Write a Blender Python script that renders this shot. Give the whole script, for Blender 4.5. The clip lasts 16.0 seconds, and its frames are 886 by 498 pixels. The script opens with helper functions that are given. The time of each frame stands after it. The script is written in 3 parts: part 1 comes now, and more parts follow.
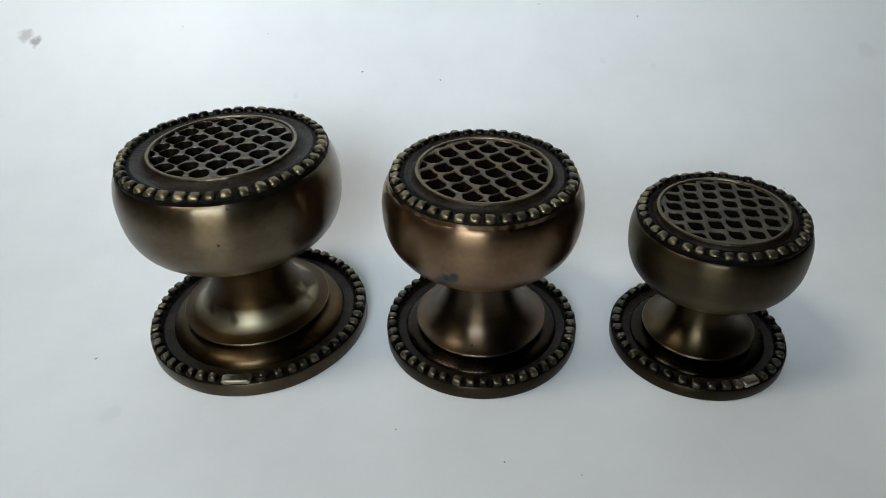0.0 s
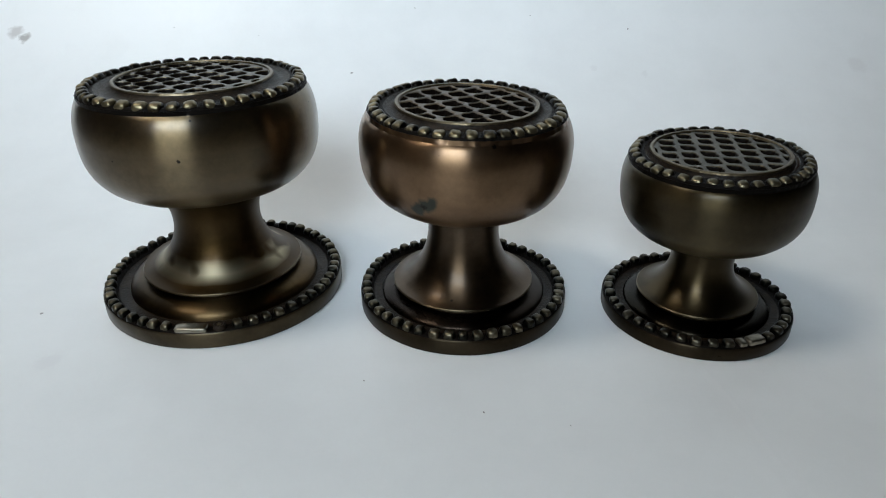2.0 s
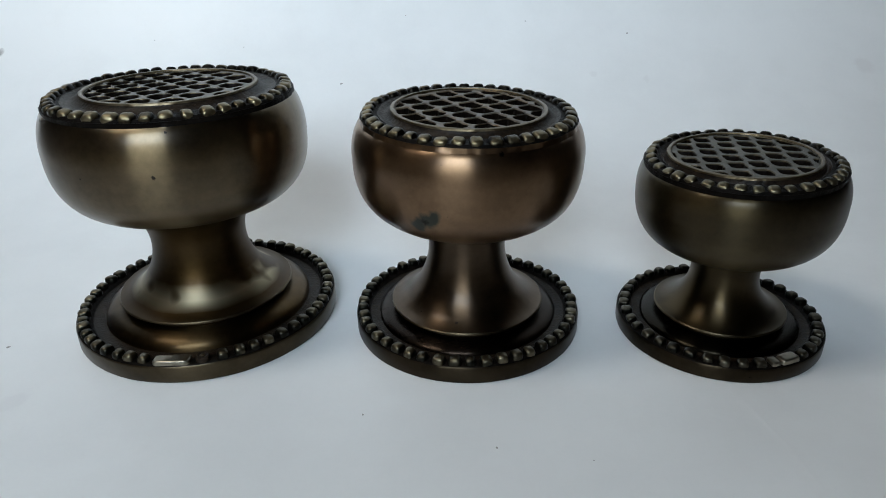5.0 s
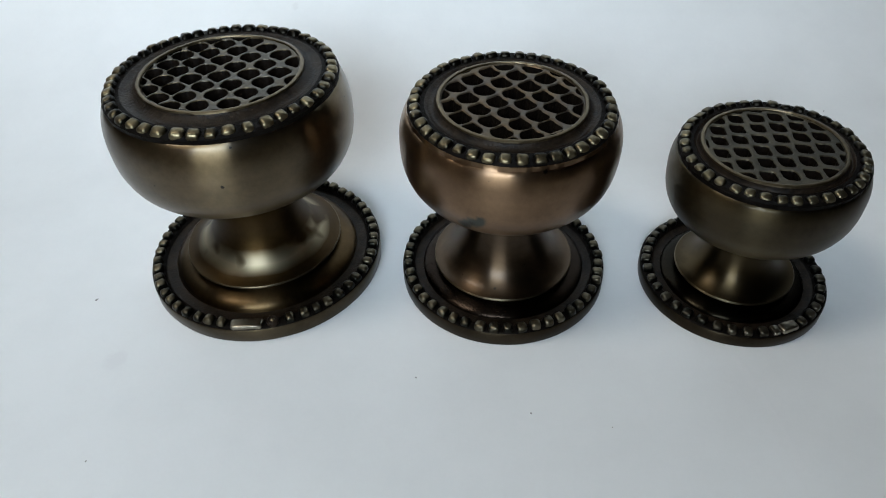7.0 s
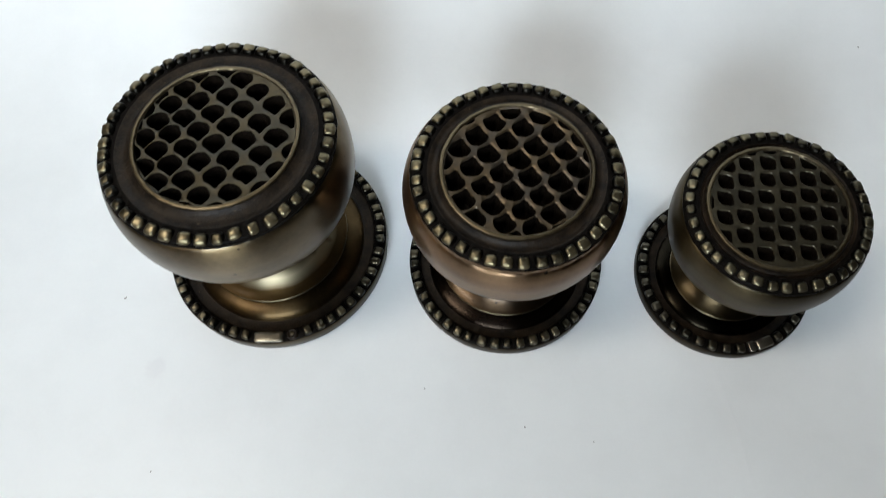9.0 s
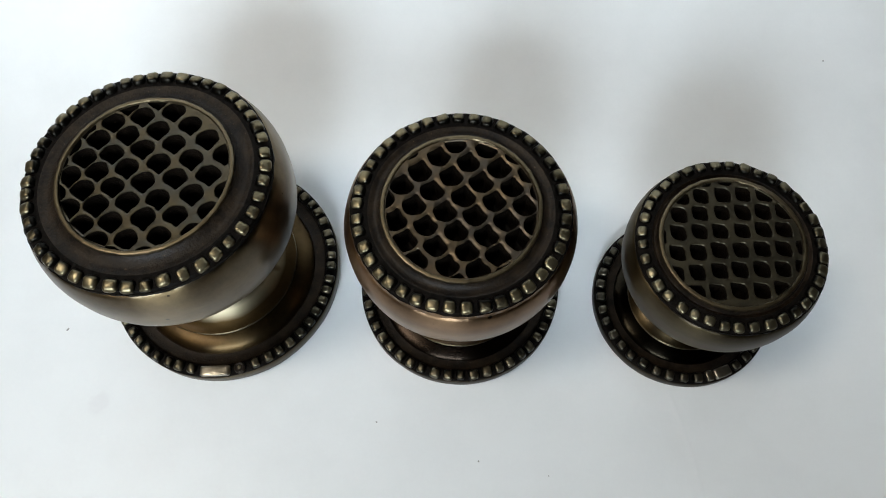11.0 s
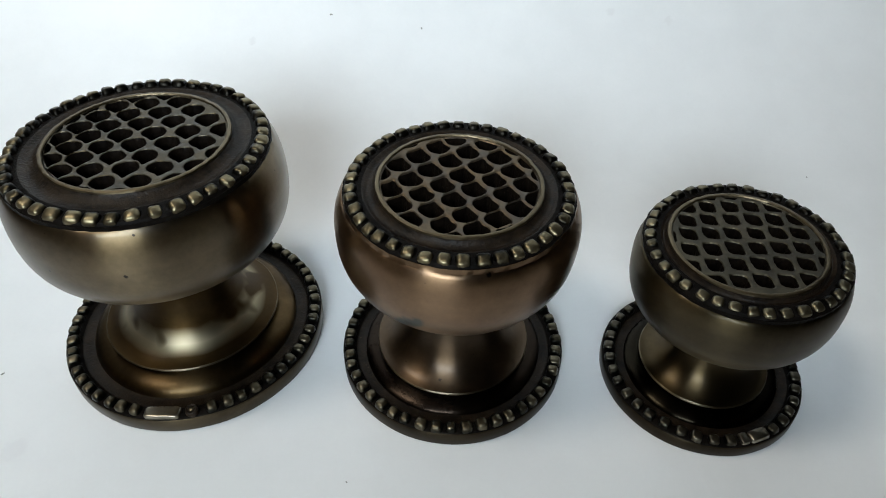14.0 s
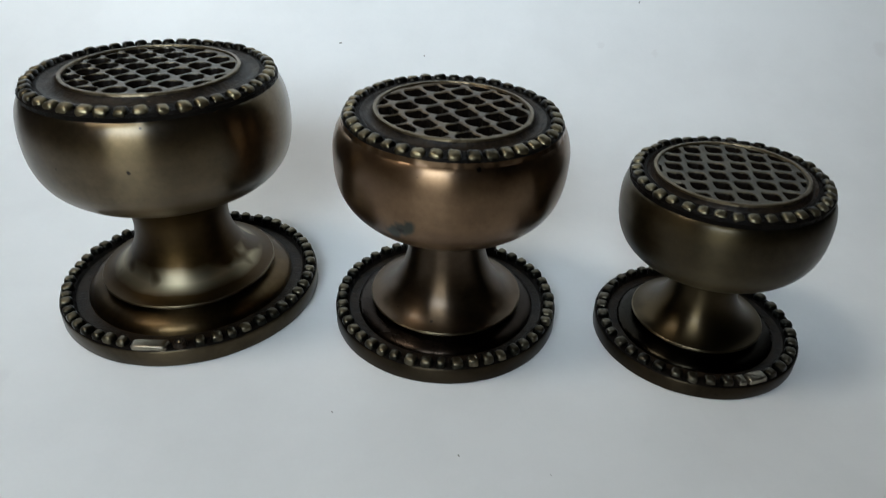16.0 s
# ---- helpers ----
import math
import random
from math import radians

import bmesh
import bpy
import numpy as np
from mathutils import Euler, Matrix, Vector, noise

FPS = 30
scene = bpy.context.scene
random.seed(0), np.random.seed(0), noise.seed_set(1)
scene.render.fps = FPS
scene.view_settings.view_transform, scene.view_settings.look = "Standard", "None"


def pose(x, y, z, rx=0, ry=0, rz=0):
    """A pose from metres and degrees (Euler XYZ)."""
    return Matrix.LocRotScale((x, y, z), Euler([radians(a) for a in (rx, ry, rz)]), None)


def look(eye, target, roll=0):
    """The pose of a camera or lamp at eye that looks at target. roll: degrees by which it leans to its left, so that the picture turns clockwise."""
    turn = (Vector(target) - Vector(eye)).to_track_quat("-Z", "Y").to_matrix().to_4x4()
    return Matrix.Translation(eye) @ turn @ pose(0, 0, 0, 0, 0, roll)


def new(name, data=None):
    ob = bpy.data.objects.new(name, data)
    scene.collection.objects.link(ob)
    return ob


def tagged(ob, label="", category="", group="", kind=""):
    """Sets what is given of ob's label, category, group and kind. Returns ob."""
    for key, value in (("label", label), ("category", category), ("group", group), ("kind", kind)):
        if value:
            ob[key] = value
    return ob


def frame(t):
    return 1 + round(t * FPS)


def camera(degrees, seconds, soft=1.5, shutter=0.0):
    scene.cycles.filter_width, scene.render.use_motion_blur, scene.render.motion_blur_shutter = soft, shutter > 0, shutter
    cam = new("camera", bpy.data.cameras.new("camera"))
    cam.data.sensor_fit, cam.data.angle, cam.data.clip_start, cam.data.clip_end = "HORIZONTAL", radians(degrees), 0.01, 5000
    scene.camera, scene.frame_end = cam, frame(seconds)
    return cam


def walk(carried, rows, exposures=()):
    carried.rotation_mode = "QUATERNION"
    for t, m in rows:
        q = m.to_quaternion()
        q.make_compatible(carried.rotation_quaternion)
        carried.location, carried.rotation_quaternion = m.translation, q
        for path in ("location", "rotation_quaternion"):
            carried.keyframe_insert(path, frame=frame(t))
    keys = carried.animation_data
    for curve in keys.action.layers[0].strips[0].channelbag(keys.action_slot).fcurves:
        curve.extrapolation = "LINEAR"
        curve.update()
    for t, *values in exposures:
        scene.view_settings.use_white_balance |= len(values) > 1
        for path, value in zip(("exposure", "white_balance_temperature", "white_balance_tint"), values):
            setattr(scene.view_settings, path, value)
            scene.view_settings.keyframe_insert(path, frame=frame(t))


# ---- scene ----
cam = camera(66.07, 16.0, soft=1.0, shutter=0.3)
METRES, EYE, TILT, LEAN, TURN = 0.5, 0.20614, -35.08, 1.506, 0.0
ROWS = [
    (0.0, 0.0, 0.0, 0.0, -0.0, 0.0, 0.0),
    (0.5, 0.0149, 0.0132, -0.0346, -0.64, 2.93, -0.07),
    (1.0, 0.0179, 0.0272, -0.075, -0.23, 5.53, -0.76),
    (1.5, 0.0173, 0.035, -0.0979, -0.24, 6.71, -1.11),
    (2.0, 0.0132, 0.0454, -0.1099, -0.53, 7.69, -1.35),
    (2.5, 0.0175, 0.0652, -0.1214, -1.31, 7.66, -1.4),
    (3.0, 0.0164, 0.0685, -0.1099, -1.0, 8.05, -0.9),
    (5.5, 0.0049, 0.0866, -0.1018, -0.99, 8.92, 0.11),
    (6.0, 0.0049, 0.0852, -0.0995, -0.92, 8.85, 0.22),
    (6.5, 0.0036, 0.0701, -0.0534, -1.87, 2.05, 0.56),
    (7.0, -0.0182, 0.0409, 0.0222, -0.19, -7.75, -0.04),
    (7.5, -0.014, 0.0516, 0.0688, -0.29, -14.68, -0.58),
    (8.0, -0.0216, 0.0632, 0.1274, 0.4, -20.92, 0.61),
    (8.5, -0.0204, 0.0734, 0.186, 0.5, -28.78, 1.03),
    (9.0, -0.0153, 0.0998, 0.2517, 0.17, -31.13, 0.65),
    (9.5, -0.0096, 0.1377, 0.2784, -0.24, -31.4, 0.06),
    (10.0, 0.008, 0.132, 0.2836, -0.88, -32.69, 0.29),
    (12.5, 0.0169, 0.1295, 0.2457, -0.6, -31.93, 0.95),
    (13.0, 0.0133, 0.1048, 0.2057, -0.18, -26.41, 0.87),
    (13.5, 0.0078, 0.1033, 0.1196, -1.61, -13.45, -2.67),
    (14.0, 0.0137, 0.0961, 0.0745, -0.87, -7.45, -1.97),
    (14.5, 0.0148, 0.0916, 0.0456, -0.03, -3.7, -2.33),
    (15.0, 0.0099, 0.0844, -0.003, -0.18, -0.6, -3.71),
    (15.5, 0.0105, 0.0805, -0.0119, -0.16, 1.62, -3.13),
    (16.0, 0.026, 0.081, -0.0537, -0.56, 3.05, -3.07),
]
walk(cam, [(t, pose(0, 0, EYE, TILT, LEAN, TURN) @ pose(METRES * x, METRES * y, METRES * z, 90 + pitch, roll, yaw)) for t, x, y, z, yaw, pitch, roll in ROWS],
     exposures=[(0.0, -0.10, 6070, 7), (1.0, -0.07, 6000, 7), (5.5, -0.22, 5800, 7), (7.0, -0.02, 5850, 7), (8.5, 0.28, 6020, 8), (10.2, 0.31, 6080, 8), (12.5, 0.34, 6000, 6), (13.8, 0.18, 6060, 7), (14.5, -0.01, 5990, 7), (16.0, -0.12, 5990, 7)])

# ---- light: a window behind the camera, daylight, and an added overhead fill ----
world = bpy.data.worlds.new("world")
scene.world = world
world.use_nodes = True
wn = world.node_tree
sky = wn.nodes.new("ShaderNodeTexSky")
sky.sky_type, sky.sun_disc = "NISHITA", False
sky.sun_elevation, sky.sun_rotation = radians(35), radians(200)
wn.nodes["Background"].inputs[1].default_value = 0.10
wn.links.new(sky.outputs[0], wn.nodes["Background"].inputs[0])


def area_light(name, at, target, width, height, watts, colour):
    data = bpy.data.lights.new(name, "AREA")
    data.shape, data.size, data.size_y, data.energy, data.color = "RECTANGLE", width, height, watts, colour
    ob = new(name, data)
    ob.matrix_world = look(at, target)
    return ob


ROOM = dict(x0=-1.5, x1=1.5, y0=-0.40, y1=0.62, top=1.6)
area_light("window_daylight", (-0.43, -1.90, 1.10), (-0.43, 0.0, 1.10), 1.35, 1.70, 119, (0.89, 0.98, 1.03))
# unseen overhead fill, added to lift and warm the shadows
area_light("ceiling_fill", (-0.78, 0.10, 1.555), (-0.78, 0.10, 0.0), 0.52, 0.42, 10.4, (1.0, 0.88, 0.73))


# ---- materials ----
def nodes_of(name):
    m = bpy.data.materials.new(name)
    m.use_nodes = True
    return m, m.node_tree, m.node_tree.nodes["Principled BSDF"]


def add(nt, kind, **inputs):
    n = nt.nodes.new(kind)
    for k, v in inputs.items():
        n.inputs[k.replace("_", " ")].default_value = v
    return n


def ramp(nt, fac, stops):
    r = nt.nodes.new("ShaderNodeValToRGB")
    el = r.color_ramp.elements
    while len(el) < len(stops):
        el.new(0.5)
    for e, (p, c) in zip(el, stops):
        e.position, e.color = p, (*c, 1) if len(c) == 3 else c
    nt.links.new(fac, r.inputs[0])
    return r.outputs[0]


def noise_tex(nt, scale, detail=4.0, rough=0.55, vector=None):
    n = add(nt, "ShaderNodeTexNoise", Scale=scale, Detail=detail, Roughness=rough)
    if vector is not None:
        nt.links.new(vector, n.inputs["Vector"])
    return n.outputs["Fac"]


def mix(nt, fac, a, b, kind="MIX"):
    m = nt.nodes.new("ShaderNodeMix")
    m.data_type, m.blend_type = "RGBA", kind
    for sock, v in ((m.inputs[0], fac), (m.inputs[6], a), (m.inputs[7], b)):
        if hasattr(v, "is_linked"):
            nt.links.new(v, sock)
        else:
            sock.default_value = v if not isinstance(v, tuple) or len(v) == 4 else (*v, 1)
    return m.outputs[2]


def maths(nt, op, a, b=0.0, clamp=False):
    m = nt.nodes.new("ShaderNodeMath")
    m.operation, m.use_clamp = op, clamp
    for sock, v in ((m.inputs[0], a), (m.inputs[1], b)):
        if hasattr(v, "is_linked"):
            nt.links.new(v, sock)
        else:
            sock.default_value = v
    return m.outputs[0]


def bump(nt, height, strength, distance, bsdf):
    b = add(nt, "ShaderNodeBump", Strength=strength, Distance=distance)
    nt.links.new(height, b.inputs["Height"])
    nt.links.new(b.outputs[0], bsdf.inputs["Normal"])


def antique_brass(name, light, dark, rough=0.30, stains=0.5, spots=(), line=None, turned_grain=0.85, relief=0.012, patch=46.0, coat=0.18, tarnish=None):
    """Lathe-turned brass under a brown patina: broad faint stains, fine turning lines, pin-prick pits."""
    m, nt, b = nodes_of(name)
    co = nt.nodes.new("ShaderNodeTexCoord").outputs["Object"]
    sep = nt.nodes.new("ShaderNodeSeparateXYZ")
    nt.links.new(co, sep.inputs[0])
    rr = maths(nt, "SQRT", maths(nt, "ADD", maths(nt, "MULTIPLY", sep.outputs[0], sep.outputs[0]), maths(nt, "MULTIPLY", sep.outputs[1], sep.outputs[1])))
    ring = nt.nodes.new("ShaderNodeCombineXYZ")
    nt.links.new(rr, ring.inputs[0])
    nt.links.new(sep.outputs[2], ring.inputs[1])
    broad = noise_tex(nt, patch, 5.0, 0.62, co)
    fine = noise_tex(nt, 420.0, 5.0, 0.65, co)
    lines = noise_tex(nt, 900.0, 2.0, 0.5, ring.outputs[0])
    bands = noise_tex(nt, 130.0, 2.0, 0.5, ring.outputs[0])
    tone = maths(nt, "ADD", maths(nt, "MULTIPLY", broad, stains), maths(nt, "ADD", maths(nt, "MULTIPLY", fine, 0.22), maths(nt, "MULTIPLY", bands, 0.28)))
    col = ramp(nt, tone, [(0.34, dark), (0.66, light)])
    pits = ramp(nt, noise_tex(nt, 620.0, 1.0, 0.4, co), [(0.16, (1, 1, 1)), (0.19, (0, 0, 0))])
    col = mix(nt, pits, col, tuple(c * 0.45 for c in dark))
    if tarnish:
        col = mix(nt, ramp(nt, noise_tex(nt, 75.0, 3.0, 0.6, co), [(0.44, (0, 0, 0)), (0.56, (1, 1, 1))]), col, mix(nt, 0.7, col, tarnish))
    metal = 1.0
    for place, size, colour in spots:
        m_, col = stain(nt, co, col, place, size, colour)
        metal = maths(nt, "SUBTRACT", metal, maths(nt, "MULTIPLY", m_, 0.7 if colour[2] > colour[0] else 0.0), True)
    if line:
        # a thin bright scratch running round the flare
        wob = maths(nt, "ADD", rr, maths(nt, "MULTIPLY", noise_tex(nt, 90.0, 2.0, 0.5, co), 0.0016))
        near = maths(nt, "ABSOLUTE", maths(nt, "SUBTRACT", wob, line + 0.0008))
        gap = ramp(nt, noise_tex(nt, 60.0, 2.0, 0.5, co), [(0.36, (0, 0, 0)), (0.44, (1, 1, 1))])
        on = ramp(nt, near, [(0.00012, (1, 1, 1)), (0.00034, (0, 0, 0))])
        col = mix(nt, maths(nt, "MULTIPLY", on, gap), col, (0.34, 0.29, 0.19))
    nt.links.new(col, b.inputs["Base Color"])
    if isinstance(metal, float):
        b.inputs["Metallic"].default_value = 1.0
    else:
        nt.links.new(metal, b.inputs["Metallic"])
    rgh = maths(nt, "ADD", maths(nt, "MULTIPLY", broad, 0.14), maths(nt, "ADD", maths(nt, "MULTIPLY", lines, 0.03), rough - 0.085))
    nt.links.new(rgh, b.inputs["Roughness"])
    tangent = nt.nodes.new("ShaderNodeTangent")
    tangent.direction_type, tangent.axis = "RADIAL", "Z"
    nt.links.new(tangent.outputs[0], b.inputs["Tangent"])
    b.inputs["Coat Weight"].default_value = coat
    b.inputs["Coat Roughness"].default_value = 0.22
    b.inputs["Anisotropic"].default_value = turned_grain
    b.inputs["Anisotropic Rotation"].default_value = 0.25
    h = maths(nt, "ADD", maths(nt, "MULTIPLY", lines, 0.5), maths(nt, "MULTIPLY", fine, 0.5))
    bump(nt, h, relief, 0.0003, b)
    return m


def stain(nt, co, col, place, size, colour):
    """An irregular stain of its own at a place on the thing; returns its mask and the stained colour."""
    warp = add(nt, "ShaderNodeTexNoise", Scale=0.9 / size, Detail=3.0)
    nt.links.new(co, warp.inputs["Vector"])
    off = nt.nodes.new("ShaderNodeVectorMath")
    off.operation = "MULTIPLY_ADD"
    nt.links.new(warp.outputs["Color"], off.inputs[0])
    off.inputs[1].default_value = (1.5 * size,) * 3
    off.inputs[2].default_value = tuple(-0.75 * size - p for p in place)
    total = nt.nodes.new("ShaderNodeVectorMath")
    nt.links.new(off.outputs[0], total.inputs[0])
    nt.links.new(co, total.inputs[1])
    length = nt.nodes.new("ShaderNodeVectorMath")
    length.operation = "LENGTH"
    nt.links.new(total.outputs[0], length.inputs[0])
    mask = ramp(nt, maths(nt, "DIVIDE", length.outputs["Value"], size), [(0.55, (1, 1, 1)), (1.0, (0, 0, 0))])
    return mask, mix(nt, mask, col, colour)


def patina_shade(name, light, dark, sheen=0.15):
    """Grainy cast recesses: black patina, with the shade of deep parts put into the colour."""
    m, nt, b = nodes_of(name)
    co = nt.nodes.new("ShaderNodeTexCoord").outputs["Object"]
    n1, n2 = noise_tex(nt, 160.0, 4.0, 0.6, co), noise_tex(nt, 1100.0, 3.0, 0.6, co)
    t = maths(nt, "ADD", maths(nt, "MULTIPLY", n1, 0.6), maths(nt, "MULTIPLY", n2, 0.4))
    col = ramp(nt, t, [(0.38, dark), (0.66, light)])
    # sparse lighter specks: glints of the rough casting, painted as colour
    glint_specks = ramp(nt, noise_tex(nt, 900.0, 2.0, 0.5, co), [(0.71, (0, 0, 0)), (0.76, (1, 1, 1))])
    nt.links.new(mix(nt, glint_specks, col, tuple(3.0 * c for c in light)), b.inputs["Base Color"])
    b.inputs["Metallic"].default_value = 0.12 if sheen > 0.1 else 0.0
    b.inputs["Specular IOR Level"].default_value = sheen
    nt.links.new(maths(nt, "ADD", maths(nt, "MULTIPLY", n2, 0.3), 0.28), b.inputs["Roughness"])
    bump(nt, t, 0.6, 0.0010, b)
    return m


def worn_relief(name, worn, patina):
    """Raised relief: the tops rubbed back to bare brass, the flanks still dark."""
    m, nt, b = nodes_of(name)
    tc = nt.nodes.new("ShaderNodeTexCoord")
    geo = nt.nodes.new("ShaderNodeNewGeometry")
    info = nt.nodes.new("ShaderNodeObjectInfo")
    sep = nt.nodes.new("ShaderNodeSeparateXYZ")
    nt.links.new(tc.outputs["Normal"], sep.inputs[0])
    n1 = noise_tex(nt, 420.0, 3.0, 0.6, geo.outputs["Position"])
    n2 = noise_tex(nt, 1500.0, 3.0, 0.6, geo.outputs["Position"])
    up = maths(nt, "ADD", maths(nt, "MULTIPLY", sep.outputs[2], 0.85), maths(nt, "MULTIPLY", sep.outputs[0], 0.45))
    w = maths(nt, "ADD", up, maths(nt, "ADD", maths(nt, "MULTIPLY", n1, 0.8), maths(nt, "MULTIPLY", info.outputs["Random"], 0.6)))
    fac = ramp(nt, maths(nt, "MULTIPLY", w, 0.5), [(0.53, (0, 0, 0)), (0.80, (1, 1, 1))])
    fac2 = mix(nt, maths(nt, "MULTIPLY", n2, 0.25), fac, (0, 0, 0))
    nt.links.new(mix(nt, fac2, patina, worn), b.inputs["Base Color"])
    b.inputs["Metallic"].default_value = 0.95
    nt.links.new(maths(nt, "ADD", maths(nt, "MULTIPLY", n1, 0.22), 0.24), b.inputs["Roughness"])
    bump(nt, maths(nt, "ADD", n1, maths(nt, "MULTIPLY", n2, 0.3)), 0.22, 0.0006, b)
    return m


SMUDGES = [((-0.285, 0.460, 0.067), 0.006, (0.55, 0.54, 0.53)), ((-0.278, 0.456, 0.064), 0.0045, (0.40, 0.39, 0.38)), ((0.272, 0.438, 0.050), 0.008, (0.745, 0.745, 0.745)),
           ((-0.138, 0.184, 0.0), 0.005, (0.755, 0.76, 0.765)), ((0.133, 0.432, 0.045), 0.003, (0.745, 0.75, 0.75)), ((0.101, 0.436, 0.048), 0.003, (0.75, 0.755, 0.755)),
           ((-0.100, 0.418, 0.036), 0.003, (0.73, 0.735, 0.735))]


def paper_white():
    m, nt, b = nodes_of("white_sheet")
    co = nt.nodes.new("ShaderNodeTexCoord").outputs["Object"]
    broad, mid, fine = noise_tex(nt, 5.0, 3.0, 0.5, co), noise_tex(nt, 34.0, 4.0, 0.6, co), noise_tex(nt, 700.0, 3.0, 0.6, co)
    tone = maths(nt, "ADD", maths(nt, "MULTIPLY", broad, 0.5), maths(nt, "ADD", maths(nt, "MULTIPLY", mid, 0.4), maths(nt, "MULTIPLY", fine, 0.1)))
    col = ramp(nt, tone, [(0.33, (0.745, 0.755, 0.755)), (0.56, (0.80, 0.81, 0.81))])
    for place, size, colour in SMUDGES:
        col = stain(nt, co, col, place, size, colour)[1]
    nt.links.new(col, b.inputs["Base Color"])
    nt.links.new(maths(nt, "ADD", maths(nt, "MULTIPLY", mid, 0.16), 0.32), b.inputs["Roughness"])
    b.inputs["Specular IOR Level"].default_value = 0.4
    # two faint bumps: a straight crease beside the small knob, a bowed ridge drawn for a shade edge in front of the
    # medium knob
    sep = nt.nodes.new("ShaderNodeSeparateXYZ")
    nt.links.new(co, sep.inputs[0])
    x, y = sep.outputs[0], sep.outputs[1]
    wob = maths(nt, "MULTIPLY", maths(nt, "SUBTRACT", mid, 0.5), 0.006)
    off = maths(nt, "ADD", maths(nt, "ADD", maths(nt, "SUBTRACT", x, 0.0995), maths(nt, "MULTIPLY", maths(nt, "SUBTRACT", y, 0.160), 0.167)), wob)
    ends = ramp(nt, maths(nt, "ABSOLUTE", maths(nt, "SUBTRACT", y, 0.158)), [(0.018, (1, 1, 1)), (0.034, (0, 0, 0))])
    fold = maths(nt, "MULTIPLY", ramp(nt, maths(nt, "ADD", maths(nt, "MULTIPLY", off, 160.0), 0.5), [(0.30, (0, 0, 0)), (0.56, (1, 1, 1)), (0.74, (0.35, 0.35, 0.35))]), ends)
    dx, dy = maths(nt, "SUBTRACT", x, 0.036), maths(nt, "SUBTRACT", y, 0.0665)
    reach = maths(nt, "SQRT", maths(nt, "ADD", maths(nt, "MULTIPLY", dx, dx), maths(nt, "MULTIPLY", dy, dy)))
    bow = ramp(nt, maths(nt, "ADD", maths(nt, "MULTIPLY", maths(nt, "ADD", maths(nt, "SUBTRACT", reach, 0.0895), wob), 60.0), 0.5), [(0.25, (0, 0, 0)), (0.6, (1, 1, 1))])
    bow = maths(nt, "MULTIPLY", bow, ramp(nt, maths(nt, "ABSOLUTE", dx), [(0.025, (1, 1, 1)), (0.06, (0, 0, 0))]))
    bow = maths(nt, "MULTIPLY", bow, ramp(nt, maths(nt, "SUBTRACT", y, 0.13), [(0.0, (0, 0, 0)), (0.012, (1, 1, 1))]))
    relief = maths(nt, "ADD", maths(nt, "ADD", broad, maths(nt, "MULTIPLY", mid, 0.12)), maths(nt, "ADD", maths(nt, "MULTIPLY", fold, 0.22), maths(nt, "MULTIPLY", bow, 0.12)))
    bump(nt, relief, 0.12, 0.004, b)
    return m


def plain(name, c, rough=0.7):
    m, nt, b = nodes_of(name)
    co = nt.nodes.new("ShaderNodeTexCoord").outputs["Object"]
    nt.links.new(ramp(nt, noise_tex(nt, 9.0, 5.0, 0.6, co), [(0.3, tuple(v * 0.88 for v in c)), (0.7, c)]), b.inputs["Base Color"])
    b.inputs["Roughness"].default_value = rough
    return m


WHITE = paper_white()
WALL = plain("wall_paint", (0.055, 0.050, 0.045))
CEILING = plain("ceiling_paint", (0.75, 0.75, 0.75))
TABLE = plain("table_wood", (0.11, 0.070, 0.042), 0.5)
DIRT = plain("dirt", (0.34, 0.33, 0.32), 0.8)


# ---- geometry helpers ----
def link(name, mesh, parent=None, label="", at=None):
    ob = new(name, mesh)
    if parent is not None:
        ob.parent = parent
    if at is not None:
        ob.matrix_basis = at
    return tagged(ob, label)


def mesh_of(name, verts, faces, mats, smooth=True, slots=None, sharp=38):
    me = bpy.data.meshes.new(name)
    me.from_pydata([tuple(v) for v in verts], [], faces)
    for mt in mats:
        me.materials.append(mt)
    me.polygons.foreach_set("use_smooth", [smooth] * len(me.polygons))
    if slots is not None:
        me.polygons.foreach_set("material_index", slots)
    bm = bmesh.new()
    bm.from_mesh(me)
    bmesh.ops.recalc_face_normals(bm, faces=bm.faces)
    bm.to_mesh(me)
    bm.free()
    if smooth and sharp:
        me.set_sharp_from_angle(angle=radians(sharp))
    return me


def box(name, lo, hi, mat, kind="structure", label="", category=""):
    x0, y0, z0 = lo
    x1, y1, z1 = hi
    v = [(x, y, z) for z in (z0, z1) for y in (y0, y1) for x in (x0, x1)]
    f = [(0, 1, 3, 2), (4, 5, 7, 6), (0, 1, 5, 4), (2, 3, 7, 6), (0, 2, 6, 4), (1, 3, 7, 5)]
    ob = new(name, mesh_of(name, v, f, [mat], smooth=False))
    return tagged(ob, label, category, kind=kind)


